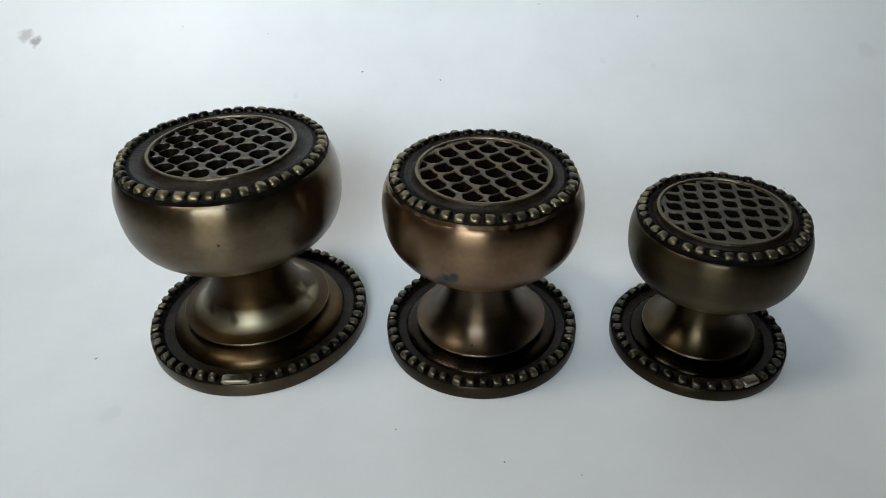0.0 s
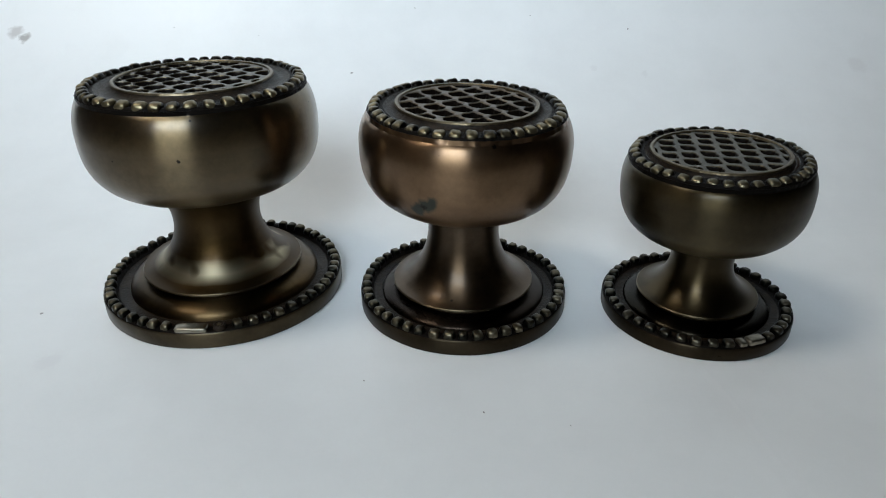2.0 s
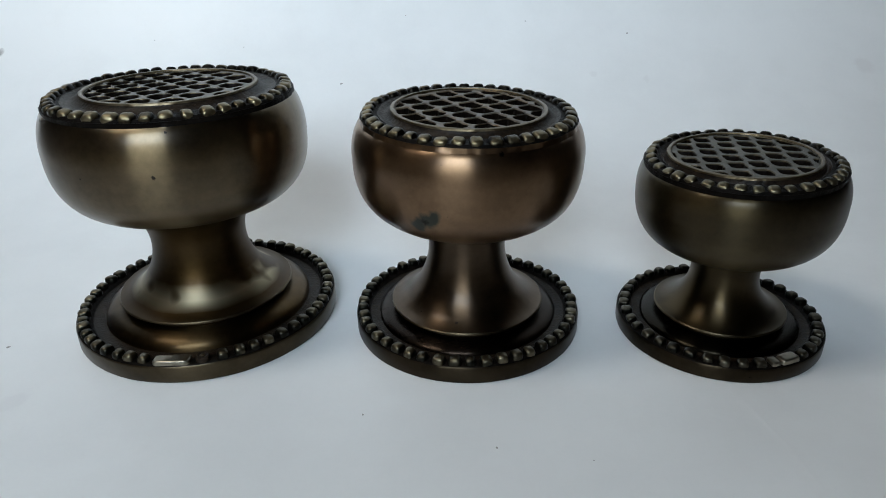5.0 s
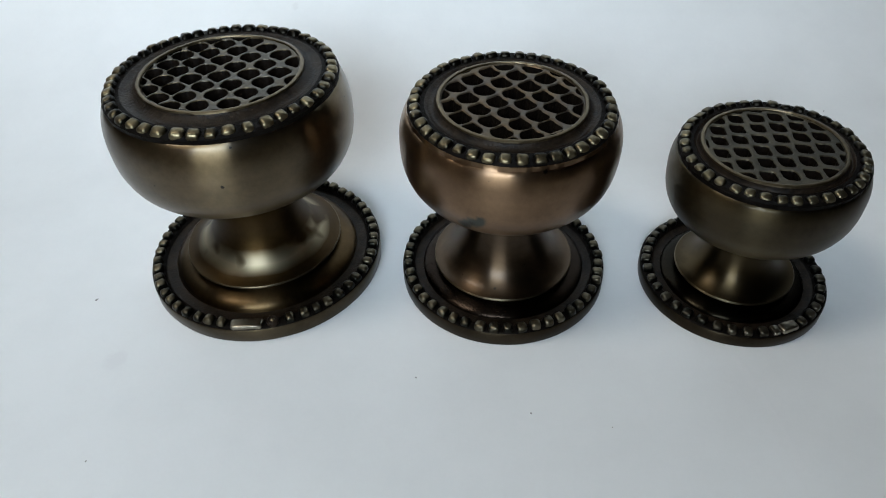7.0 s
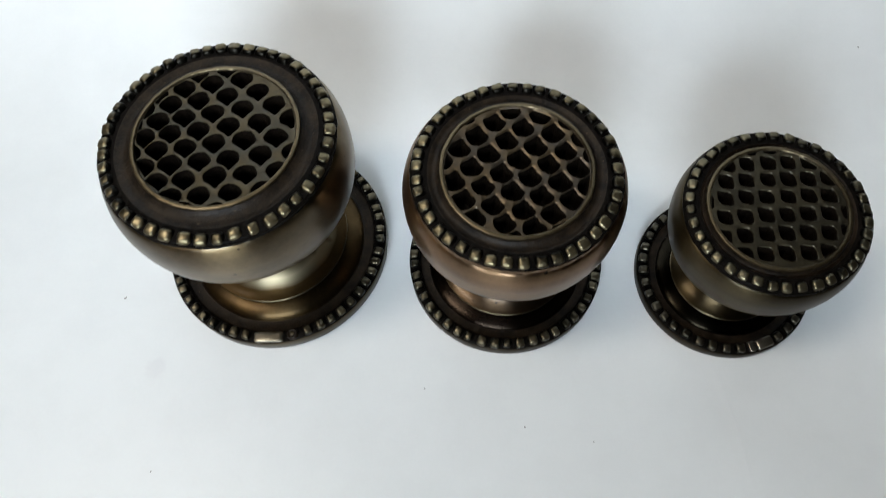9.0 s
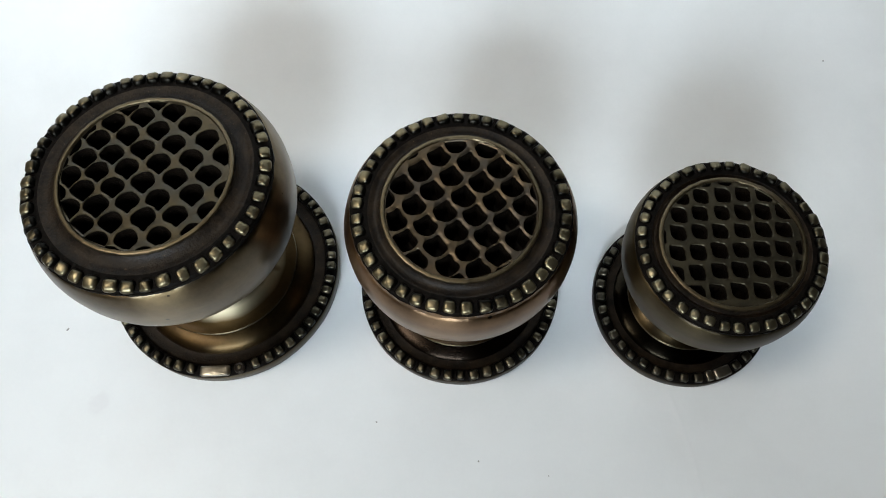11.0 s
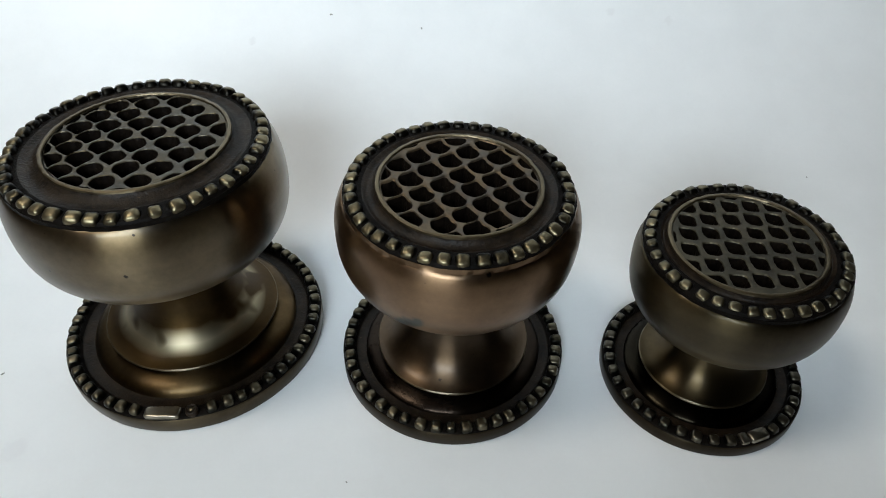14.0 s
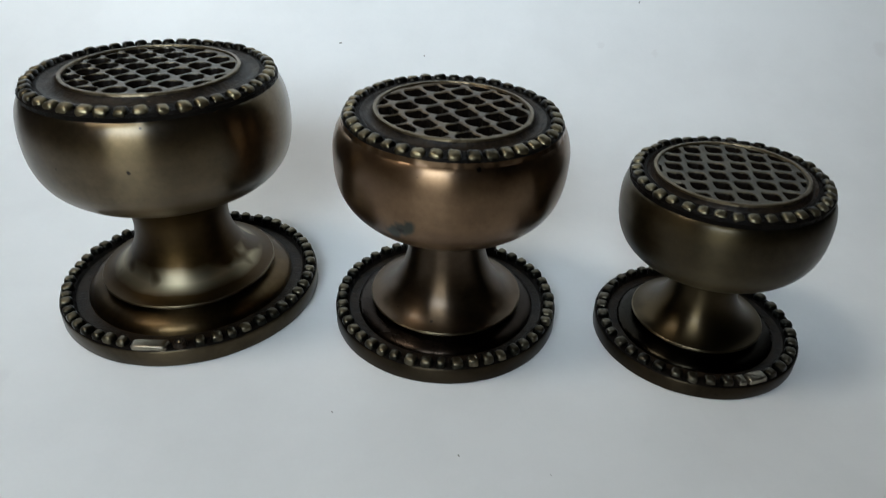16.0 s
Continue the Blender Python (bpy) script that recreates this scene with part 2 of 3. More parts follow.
def turned(profile, mats, segments=160, wobble=0.0, seed=0, sharp=38, slot=None, ragged=None):
    """A lathe-turned mesh from (r, z) steps in metres; r of 0 closes it. ragged: metres by which a step is chewed, fine and uneven."""
    verts, rings = [], []
    for j, (r, z) in enumerate(profile):
        if r < 1e-6:
            rings.append([len(verts)])
            verts.append((0, 0, z))
            continue
        ids = []
        for i in range(segments):
            a = 2 * math.pi * i / segments
            k = 1 + wobble * noise.noise((3 * math.cos(a), 3 * math.sin(a), seed + z * 60))
            dr = ragged(j) * noise.noise((15 * math.cos(a), 15 * math.sin(a), seed + 40 + z * 300)) if ragged else 0.0
            ids.append(len(verts))
            verts.append(((r * k + dr) * math.cos(a), (r * k + dr) * math.sin(a), z + 0.15 * dr))
        rings.append(ids)
    faces, slots = [], []
    for j, (p, q) in enumerate(zip(rings, rings[1:])):
        s = slot(j) if slot else 0
        for i in range(segments):
            n = (i + 1) % segments
            if len(p) == 1:
                faces.append((p[0], q[i], q[n]))
            elif len(q) == 1:
                faces.append((p[i], p[n], q[0]))
            else:
                faces.append((p[i], p[n], q[n], q[i]))
            slots.append(s)
    return mesh_of("turned", verts, faces, mats, slots=slots, sharp=sharp)


def bead_mesh(tangential, radial, height, seed, mats, power=0.58):
    """One cast bead: a squarish, rounded lump with an uneven, worn top; x is outwards."""
    rnd = random.Random(seed)
    verts, faces, n, levels = [], [], 14, 6
    skew = rnd.uniform(-0.10, 0.10)
    for j in range(levels):
        lat = math.pi / 2 * j / levels
        cz, sz = math.cos(lat) ** power, math.sin(lat) ** power
        for i in range(n):
            a = 2 * math.pi * i / n
            ca, sa = math.cos(a), math.sin(a)
            px = math.copysign(abs(ca) ** power, ca) * cz
            py = math.copysign(abs(sa) ** power, sa) * cz
            k = 1 + 0.08 * noise.noise((1.3 * px, 1.3 * py, seed * 1.7 + sz))
            verts.append((px * radial * k + skew * radial * py * 0.4, py * tangential * k, height * sz * (1 + 0.10 * noise.noise((1.1 * px, 1.1 * py, seed * 0.9)))))
    verts.append((0, 0, height * (1 + 0.10 * noise.noise((0.0, 0.0, seed * 0.9)))))
    for j in range(levels - 1):
        for i in range(n):
            m = (i + 1) % n
            faces.append((j * n + i, j * n + m, (j + 1) * n + m, (j + 1) * n + i))
    for i in range(n):
        faces.append(((levels - 1) * n + i, (levels - 1) * n + (i + 1) % n, len(verts) - 1))
    return mesh_of("bead", verts, faces, mats, sharp=0)


def bead_ring(parent, count, first, radius, z, tangential, radial, height, mat, seed, skip=(), merged=(), slope=0, drift=(0.0, 0.0)):
    """Beads round a circle; first is the angle of one bead, skip are missing ones, merged are long worn-flat ones.
    drift: degrees by which the hand-cut spacing runs ahead at most, and the angle where it does."""
    rnd = random.Random(seed)
    kinds = [bead_mesh(tangential, radial, height, seed * 10 + i, [mat]) for i in range(6)]
    for i in range(count):
        if i in skip:
            continue
        a = radians(first) + 2 * math.pi * i / count
        a += radians(drift[0]) * math.cos(a - radians(drift[1])) + rnd.uniform(-0.012, 0.012)
        r = radius + rnd.uniform(-0.0002, 0.0002)
        s = rnd.uniform(0.93, 1.06)
        m = Matrix.Translation((r * math.cos(a), r * math.sin(a), z)) @ Matrix.Rotation(a + rnd.uniform(-0.10, 0.10), 4, "Z") @ Matrix.Rotation(radians(slope + rnd.uniform(-4, 4)), 4, "Y") @ Matrix.Rotation(rnd.uniform(-0.10, 0.10), 4, "X")
        link("bead", kinds[rnd.randrange(6)], parent, at=m @ Matrix.Diagonal((s, s * rnd.uniform(0.92, 1.05), s, 1)))
    for a0, a1, hk in merged:
        a = radians((a0 + a1) / 2)
        half = radians(a1 - a0) / 2 * radius
        long_bead = bead_mesh(half, radial * 1.02, height * hk, seed + 77, [BARE], 0.3)
        link("bead", long_bead, parent, "beads worn together into one flat bright piece",
             at=Matrix.Translation((radius * math.cos(a), radius * math.sin(a), z)) @ Matrix.Rotation(a, 4, "Z"))


def clip_disc(poly, radius, sides=72):
    """The polygon cut to a disc round the origin, by a many-sided convex outline."""
    out = poly
    for i in range(sides):
        a = 2 * math.pi * i / sides
        nx, ny = math.cos(a), math.sin(a)
        if max(math.hypot(*p) for p in out) < radius:
            return out
        cut = []
        for p, q in zip(out, out[1:] + out[:1]):
            dp, dq = p[0] * nx + p[1] * ny - radius, q[0] * nx + q[1] * ny - radius
            if dp <= 0:
                cut.append(p)
            if (dp < 0) != (dq < 0) and dp != dq:
                k = dp / (dp - dq)
                cut.append((p[0] + k * (q[0] - p[0]), p[1] + k * (q[1] - p[1])))
        out = cut
        if len(out) < 3:
            return []
    return out


def area_of(poly):
    return 0.5 * sum(p[0] * q[1] - q[0] * p[1] for p, q in zip(poly, poly[1:] + poly[:1]))


RAYS = 44


def scale_hole(u, v, bar, own, tip):
    """Reach of a fish-scale hole in each direction: round at its closed end, pointed between the two scales ahead at u and v."""
    scale = 0.5 * math.hypot(u[0] - v[0], u[1] - v[1])
    ahead = Vector((u[0] + v[0], u[1] + v[1])).normalized()
    start, far = ahead * 0.10 * scale, []
    for s in range(RAYS):
        d = Vector((math.cos(2 * math.pi * s / RAYS), math.sin(2 * math.pi * s / RAYS)))
        reaches = [tip * scale]
        for c, r, inner in ((Vector((0, 0)), own * scale, True), (Vector(u), scale + bar / 2, False), (Vector(v), scale + bar / 2, False)):
            if inner and d.dot(ahead) > 0.80:
                continue
            m = start - c
            h, q = m.dot(d), m.dot(m) - r * r
            if h * h - q > 0:
                t = -h + math.sqrt(h * h - q) if inner else -h - math.sqrt(h * h - q)
                if t > 0:
                    reaches.append(t)
        far.append(min(reaches))
    for _ in range(3):
        far = [0.25 * far[n - 1] + 0.5 * t + 0.25 * far[(n + 1) % RAYS] for n, t in enumerate(far)]
    return start, far


def leaf_hole(u, v, fill, back=4.0, side=2.2):
    """Reach of a leaf-shaped hole: a rounded lozenge between the steps u and v, drawn out to a corner along u + v; back sharpens its other end."""
    ahead = Vector((u[0] + v[0], u[1] + v[1])).normalized()
    far = [0.0] * RAYS
    for s in range(RAYS):
        d = Vector((math.cos(2 * math.pi * s / RAYS), math.sin(2 * math.pi * s / RAYS)))
        det = u[0] * v[1] - u[1] * v[0]
        a, b = 2 * (d.x * v[1] - d.y * v[0]) / det, 2 * (u[0] * d.y - u[1] * d.x) / det
        along = d.dot(ahead)
        power = side + (7.0 if along > 0 else back) * along ** 2
        far[s] = fill * (1.10 - 0.20 * along ** 2) * (abs(a) ** power + abs(b) ** power) ** (-1 / power)
    return Vector((0, 0)), far


def worn_scale(u, v, bar, own, tip, fill, mouth):
    """A fish-scale hole filed some way to a lozenge, with a wider, sharper lozenge as its mouth: start, mouth and throat."""
    start, a = scale_hole(u, v, bar, own, tip)
    b = leaf_hole(u, v, fill, 0.0)[1]
    throat = [0.68 * p + 0.32 * q for p, q in zip(a, b)]
    wide = leaf_hole(u, v, mouth, -1.0, 3.6)[1]
    return start * 0.68, [max(p, 0.45 * p + 0.55 * q) for p, q in zip(throat, wide)], throat


def worn_leaf(u, v, fill, back, side, mouth):
    """A slim leaf-shaped hole drawn out along u + v, with a wider mouth: start, mouth and throat."""
    ahead = math.atan2(u[1] + v[1], u[0] + v[0])
    start, throat = leaf_hole(u, v, fill, back, side)
    for n in range(RAYS):
        along = math.cos(2 * math.pi * n / RAYS - ahead) ** 2
        throat[n] *= (0.87 + 0.23 * along) / (1.10 - 0.20 * along)
    return start, [t * mouth / fill for t in throat], throat


def grille_mesh(radius, u, v, origin, bow, depth, mats, outline, seed=1):
    """A pierced disc with rows of holes, whose flanks slope and narrow downwards; u and v are the steps from hole to hole, bow bends the rows."""
    rnd = random.Random(seed)
    bm = bmesh.new()
    reach = int(2.2 * radius / min(math.hypot(*u), math.hypot(*v))) + 2
    hole_radius = radius - 0.0002
    edges = []
    outer = [bm.verts.new((radius * math.cos(2 * math.pi * i / 144), radius * math.sin(2 * math.pi * i / 144), 0)) for i in range(144)]
    edges += [bm.edges.new((a, b)) for a, b in zip(outer, outer[1:] + outer[:1])]
    holes = []
    start, far, throat = outline
    narrow = [b / a for a, b in zip(far, throat)]
    for i in range(-reach, reach + 1):
        for j in range(-reach, reach + 1):
            cx, cy = (origin[k] + i * u[k] + j * v[k] + i * i * bow[0][k] + i * j * bow[1][k] + j * j * bow[2][k] for k in (0, 1))
            if math.hypot(cx, cy) > radius * 1.3:
                continue
            cx, cy, swell = cx + rnd.uniform(-0.0002, 0.0002), cy + rnd.uniform(-0.0002, 0.0002), rnd.uniform(0.94, 1.0)
            poly, z0 = [], rnd.uniform(0, 50)
            for s, t in enumerate(far):
                d = Vector((math.cos(2 * math.pi * s / RAYS), math.sin(2 * math.pi * s / RAYS)))
                t *= swell * (1 + 0.10 * noise.noise((1.6 * d.x, 1.6 * d.y, z0)) + rnd.uniform(-0.010, 0.010))
                poly.append((cx + start.x + t * d.x, cy + start.y + t * d.y))
            poly = clip_disc(poly, hole_radius)
            if len(poly) < 3 or area_of(poly) < 3e-6:
                continue
            clean = [p for n, p in enumerate(poly) if math.hypot(p[0] - poly[n - 1][0], p[1] - poly[n - 1][1]) > 4e-5]
            holes.append(clean)
    rings = []
    for poly in holes:
        top = [bm.verts.new((*p, 0)) for p in poly]
        edges += [bm.edges.new((a, b)) for a, b in zip(top, top[1:] + top[:1])]
        rings.append(top)
    bmesh.ops.triangle_fill(bm, use_beauty=True, use_dissolve=False, edges=edges, normal=(0, 0, 1))
    for f in list(bm.faces):
        f.material_index = 0
    inside = []
    for top in rings:
        key = set(top)
        inside += [f for f in bm.faces if all(w in key for w in f.verts)]
    bmesh.ops.delete(bm, geom=list(set(inside)), context="FACES_ONLY")
    for top in rings:
        c = Vector((sum(w.co.x for w in top) / len(top), sum(w.co.y for w in top) / len(top), 0))
        last = top
        thin = [narrow[int(round(math.atan2(w.co.y - c.y, w.co.x - c.x) / (2 * math.pi) * RAYS)) % RAYS] for w in top]
        # walls below 0.3 mm turn near-black: the hole's own shade painted in
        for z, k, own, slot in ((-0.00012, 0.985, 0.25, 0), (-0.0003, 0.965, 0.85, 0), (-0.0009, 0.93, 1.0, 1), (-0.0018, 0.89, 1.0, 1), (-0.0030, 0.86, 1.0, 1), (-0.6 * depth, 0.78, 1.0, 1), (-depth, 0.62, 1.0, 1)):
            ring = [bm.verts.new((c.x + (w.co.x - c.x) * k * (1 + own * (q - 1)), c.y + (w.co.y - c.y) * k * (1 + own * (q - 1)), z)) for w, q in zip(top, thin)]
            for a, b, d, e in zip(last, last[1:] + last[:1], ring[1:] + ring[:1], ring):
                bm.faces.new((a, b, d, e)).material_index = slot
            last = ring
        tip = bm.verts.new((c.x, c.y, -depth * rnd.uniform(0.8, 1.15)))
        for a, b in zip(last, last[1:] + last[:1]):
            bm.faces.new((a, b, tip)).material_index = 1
    me = bpy.data.meshes.new("grille")
    bm.to_mesh(me)
    bm.free()
    for mt in mats:
        me.materials.append(mt)
    me.polygons.foreach_set("use_smooth", [True] * len(me.polygons))
    me.set_sharp_from_angle(angle=radians(40))
    return me


# ---- the setting ----
SWEEP_Y, SWEEP_R = 0.285, 0.26


def sheet_z(y):
    return 0.0 if y < SWEEP_Y else SWEEP_R - math.sqrt(max(SWEEP_R ** 2 - (y - SWEEP_Y) ** 2, 0))


def white_sheet():
    """A glossy white sheet, flat in front and swept up against the wall behind."""
    path = [(-0.32 + 0.605 * i / 24, 0.0) for i in range(24)]
    path += [(SWEEP_Y + SWEEP_R * math.sin(radians(a)), SWEEP_R - SWEEP_R * math.cos(radians(a))) for a in range(0, 88, 3)]
    path += [(0.5465 + 0.004 * i, 0.2525 + 0.06 * i) for i in range(1, 8)]
    n, verts, faces = 40, [], []
    for layer in (0, 1):
        for y, z in path:
            for i in range(n + 1):
                x = -0.46 + 0.92 * i / n
                verts.append((x, y + (0.0008 if z > 0.1 else 0) * layer, z - 0.0008 * layer))
    row, size = n + 1, (n + 1) * len(path)
    for j in range(len(path) - 1):
        for i in range(n):
            a = j * row + i
            faces.append((a, a + 1, a + row + 1, a + row))
            faces.append((size + a, size + a + row, size + a + row + 1, size + a + 1))
    for j in range(len(path) - 1):
        for a in (j * row, j * row + n):
            faces.append((a, a + row, size + a + row, size + a))
    for i in range(n):
        for a in (i, (len(path) - 1) * row + i):
            faces.append((a, a + 1, size + a + 1, size + a))
    ob = new("backdrop", mesh_of("backdrop", verts, faces, [WHITE], sharp=60))
    return tagged(ob, "glossy white sheet with faint smudges, swept up behind the knobs", "backdrop", kind="structure")


white_sheet()
X0, X1, Y0, Y1, TOP = ROOM["x0"], ROOM["x1"], ROOM["y0"], ROOM["y1"], ROOM["top"]
box("tabletop", (X0, Y0, -0.04), (X1, Y1, -0.0009), TABLE, label="brown wooden tabletop under the white sheet", category="tabletop")
box("wall_north", (X0, Y1, -0.04), (X1, Y1 + 0.1, TOP), WALL, label="plain wall behind the white sheet", category="wall")
box("wall_west", (X0 - 0.1, Y0, -0.04), (X0, Y1, TOP), WALL, label="plain dim side wall", category="wall")
box("wall_east", (X1, Y0, -0.04), (X1 + 0.1, Y1, TOP), WALL, label="plain dim side wall", category="wall")
box("ceiling", (X0 - 0.1, Y0 - 0.10, TOP), (X1 + 0.1, Y1 + 0.1, TOP + 0.1), CEILING, label="plain white ceiling", category="ceiling")
# opening edges of an added wall, set to shade the sheet's right front
WX0, WX1, WZ0, WZ1 = -0.42, 0.0, 0.32, 1.25


def daylight_mask():
    """Unseen wall added behind the camera, one mesh with a through opening that shapes the daylight."""
    xs, zs, verts, faces = (X0 - 0.1, WX0, WX1, X1 + 0.1), (-0.04, WZ0, WZ1, TOP), [], []
    for y in (Y0, Y0 - 0.10):
        for z in zs:
            for x in xs:
                verts.append((x, y, z))
    for j in range(3):
        for i in range(3):
            if (i, j) != (1, 1):
                a = j * 4 + i
                faces += [(a, a + 1, a + 5, a + 4), (16 + a, 16 + a + 4, 16 + a + 5, 16 + a + 1)]
    for a, b in ((5, 6), (6, 10), (10, 9), (9, 5), (0, 3), (3, 15), (15, 12), (12, 0)):
        faces.append((a, b, b + 16, a + 16))
    ob = new("mask_wall_south", mesh_of("mask_wall_south", verts, faces, [WALL], smooth=False))
    tagged(ob, "plain unseen wall behind the camera, added with an opening that shapes the daylight", "wall", kind="structure")


daylight_mask()


# ---- the three door knobs ----
def curve(a, b, power, steps):
    """A rounded quarter from a to b: leaves a upright and reaches b level."""
    out = []
    for i in range(steps + 1):
        t = math.pi / 2 * i / steps
        out.append((b[0] + (a[0] - b[0]) * math.cos(t) ** power, a[1] + (b[1] - a[1]) * math.sin(t) ** power))
    return out


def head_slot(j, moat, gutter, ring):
    """Which material a turned band of the head takes: brass, black moat, dark-patina gutter, rubbed ring, shade-black
    pit.
    """
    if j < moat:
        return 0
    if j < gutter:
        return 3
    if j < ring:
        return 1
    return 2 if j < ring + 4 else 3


def door_knob(at, label, brass, stem_brass, plate_brass, relief, plate_relief, net, recess, cavity, plate, lip, neck, head, ring, beads_head, beads_plate, lattice, lean, shift, edge, turn_seed, rivet=None):
    """plate: radius, edge height, seat width; lip: radius, height; neck: radius, height where the flare ends; head: bulge radius, its height,
    underside height, shoulder radius and height; ring: radius, height of the grille."""
    mm = 0.001
    top = new("door_knob")
    top.location = (at[0], at[1], 0)
    tagged(top, label, "door knob", "antique brass door knobs in a row")
    Rp, tp, seat = plate
    Rl, zl = lip
    Rn, zn, collar = neck
    Rb, zb, zh, Rs, zs = head
    Rr, zr = ring
    # base plate: edge, bead seat, sunk channel, ogee up to the lip
    inner = Rp - seat
    ogee = zl - 0.0034
    prof = [(0, 0), (Rp - 0.7 * mm, 0), (Rp - 0.2 * mm, 0.25 * mm), (Rp, 0.8 * mm), (Rp, tp - 1.1 * mm), (Rp - 0.25 * mm, tp - 0.4 * mm), (Rp - 0.8 * mm, tp),
            (inner + 0.6 * mm, tp), (inner, tp - 0.4 * mm), (inner - 0.5 * mm, tp - 1.3 * mm), (inner - 1.2 * mm, tp - 1.7 * mm)]
    foot = Rl + 0.55 * (inner - Rl)
    prof += [(foot, tp - 1.6 * mm)]
    for i in range(1, 9):
        t = math.pi / 2 * i / 8
        prof.append((Rl - 1.5 * mm + (foot - Rl + 1.5 * mm) * math.cos(t) ** 0.9, tp - 1.6 * mm + (ogee - tp + 1.6 * mm) * math.sin(t) ** 0.9))
    prof += [(0, ogee)]
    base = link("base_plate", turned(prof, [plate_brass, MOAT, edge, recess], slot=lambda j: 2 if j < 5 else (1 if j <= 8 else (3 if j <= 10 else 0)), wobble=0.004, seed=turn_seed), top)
    n, first, rb, tang, rad, high, skip, merged = beads_plate
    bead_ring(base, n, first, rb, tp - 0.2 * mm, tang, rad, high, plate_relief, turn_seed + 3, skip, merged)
    if rivet is not None:
        # a round pin head, black with a rubbed middle, among the plate's beads
        pin = turned([(0, 2.1 * mm), (0.5 * mm, 2.05 * mm), (0.85 * mm, 1.75 * mm), (1.25 * mm, 1.7 * mm), (1.8 * mm, 1.9 * mm), (2.25 * mm, 1.5 * mm), (2.4 * mm, 0.6 * mm), (2.4 * mm, -0.4 * mm), (0, -0.4 * mm)],
                     [recess, plate_relief], segments=28, slot=lambda j: 1 if j < 2 else 0)
        link("pin", pin, base, "round black pin head with a rubbed middle", at=Matrix.Translation((rb * math.cos(radians(rivet)), rb * math.sin(radians(rivet)), tp - 0.2 * mm)))
    # stem: lip disc and trumpet flare to the neck
    prof = [(0, ogee + 0.1 * mm), (Rl - 3.0 * mm, ogee + 0.1 * mm), (Rl - 0.8 * mm, zl - 1.3 * mm), (Rl, zl - 0.8 * mm), (Rl, zl - 0.3 * mm), (Rl - 0.3 * mm, zl)]
    for i in range(1, 21):
        t = math.pi / 2 * i / 20
        qr, qz = Rl - (Rl - Rn) * math.sin(t), zn - (zn - zl) * math.cos(t)
        k = 0.08 * math.sin(2 * t)
        lr, lz = Rl + (Rn - Rl) * i / 20, zl + (zn - zl) * i / 20
        prof.append((qr * (1 - k) + lr * k, qz * (1 - k) + lz * k))
    prof += [(Rn + collar * (s / 6) ** 2.2, zn + (zh + 1.0 * mm - zn) * s / 6) for s in range(1, 7)] + [(Rn + collar, zh + 4 * mm), (0, zh + 4 * mm)]
    link("stem", turned(prof, [stem_brass, LIP], slot=lambda j: 1 if 2 <= j <= 4 else 0, wobble=0.003, seed=turn_seed + 1), top)
    # head: bowl, shoulder line, bead seat, annulus, raised ring; leans a little on its stem
    rbn, bfirst, brad, btang, bradial, bhigh, seat_z, bright, drift = beads_head
    low = [(Rn * 0.8, zh + 0.6 * mm)] + list(reversed(curve((Rb, zb), (Rn * 0.9, zh), 0.76, 16)))
    top_turn = radians(55)
    high = []
    for i in range(1, 9):
        t = top_turn * i / 8
        high.append((Rb - (Rb - Rs) * (1 - math.cos(t)) / (1 - math.cos(top_turn)), zb + (zs - zb) * math.sin(t) / math.sin(top_turn)))
    bed = seat_z + 1.2 * mm
    out_r, in_r = brad + bradial + 0.3 * mm, brad - bradial - 0.3 * mm
    # a hollow gutter between the beads and the raised ring
    gutter, g0, g1 = [], in_r - 0.9 * mm, Rr + 0.15 * mm
    for i in range(1, 9):
        q = i / 8
        gutter.append((g0 + (g1 - g0) * q, (bed + 0.1 * mm) * (1 - q) + (zr - 0.95 * mm) * q - 1.2 * mm * math.sin(math.pi * q) ** 0.8))
    prof = low + high
    cut = len(prof)
    prof += [(Rs - 0.35 * mm, zs + 0.25 * mm), (out_r + 0.35 * mm, bed - 0.9 * mm), (out_r + 0.1 * mm, bed - 0.9 * mm), (out_r - 0.2 * mm, bed - 0.35 * mm), (out_r - 0.5 * mm, bed), (in_r, bed + 0.1 * mm), (in_r - 0.5 * mm, bed + 0.15 * mm),
             *gutter]
    end = len(prof)
    prof += [(Rr + 0.1 * mm, zr - 0.65 * mm), (Rr - 0.1 * mm, zr - 0.08 * mm), (Rr - 0.6 * mm, zr + 0.12 * mm), (Rr - 1.2 * mm, zr + 0.05 * mm), (Rr - 1.5 * mm, zr - 0.35 * mm), (Rr - 1.5 * mm, zr - 12 * mm), (0, zr - 12 * mm)]
    tilt = Matrix.Translation((shift[0], shift[1], zh)) @ pose(0, 0, 0, lean[0], lean[1], 0) @ Matrix.Translation((0, 0, -zh))
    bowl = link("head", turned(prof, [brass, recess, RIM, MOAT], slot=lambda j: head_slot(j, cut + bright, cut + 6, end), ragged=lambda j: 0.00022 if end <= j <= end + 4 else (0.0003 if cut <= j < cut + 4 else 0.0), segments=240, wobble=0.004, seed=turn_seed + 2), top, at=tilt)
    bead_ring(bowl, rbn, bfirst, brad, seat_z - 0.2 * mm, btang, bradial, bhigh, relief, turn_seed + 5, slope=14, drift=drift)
    u, v, origin, bow, outline = lattice
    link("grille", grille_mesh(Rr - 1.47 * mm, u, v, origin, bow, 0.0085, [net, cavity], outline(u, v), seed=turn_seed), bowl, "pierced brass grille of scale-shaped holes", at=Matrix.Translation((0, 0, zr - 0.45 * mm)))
    return top


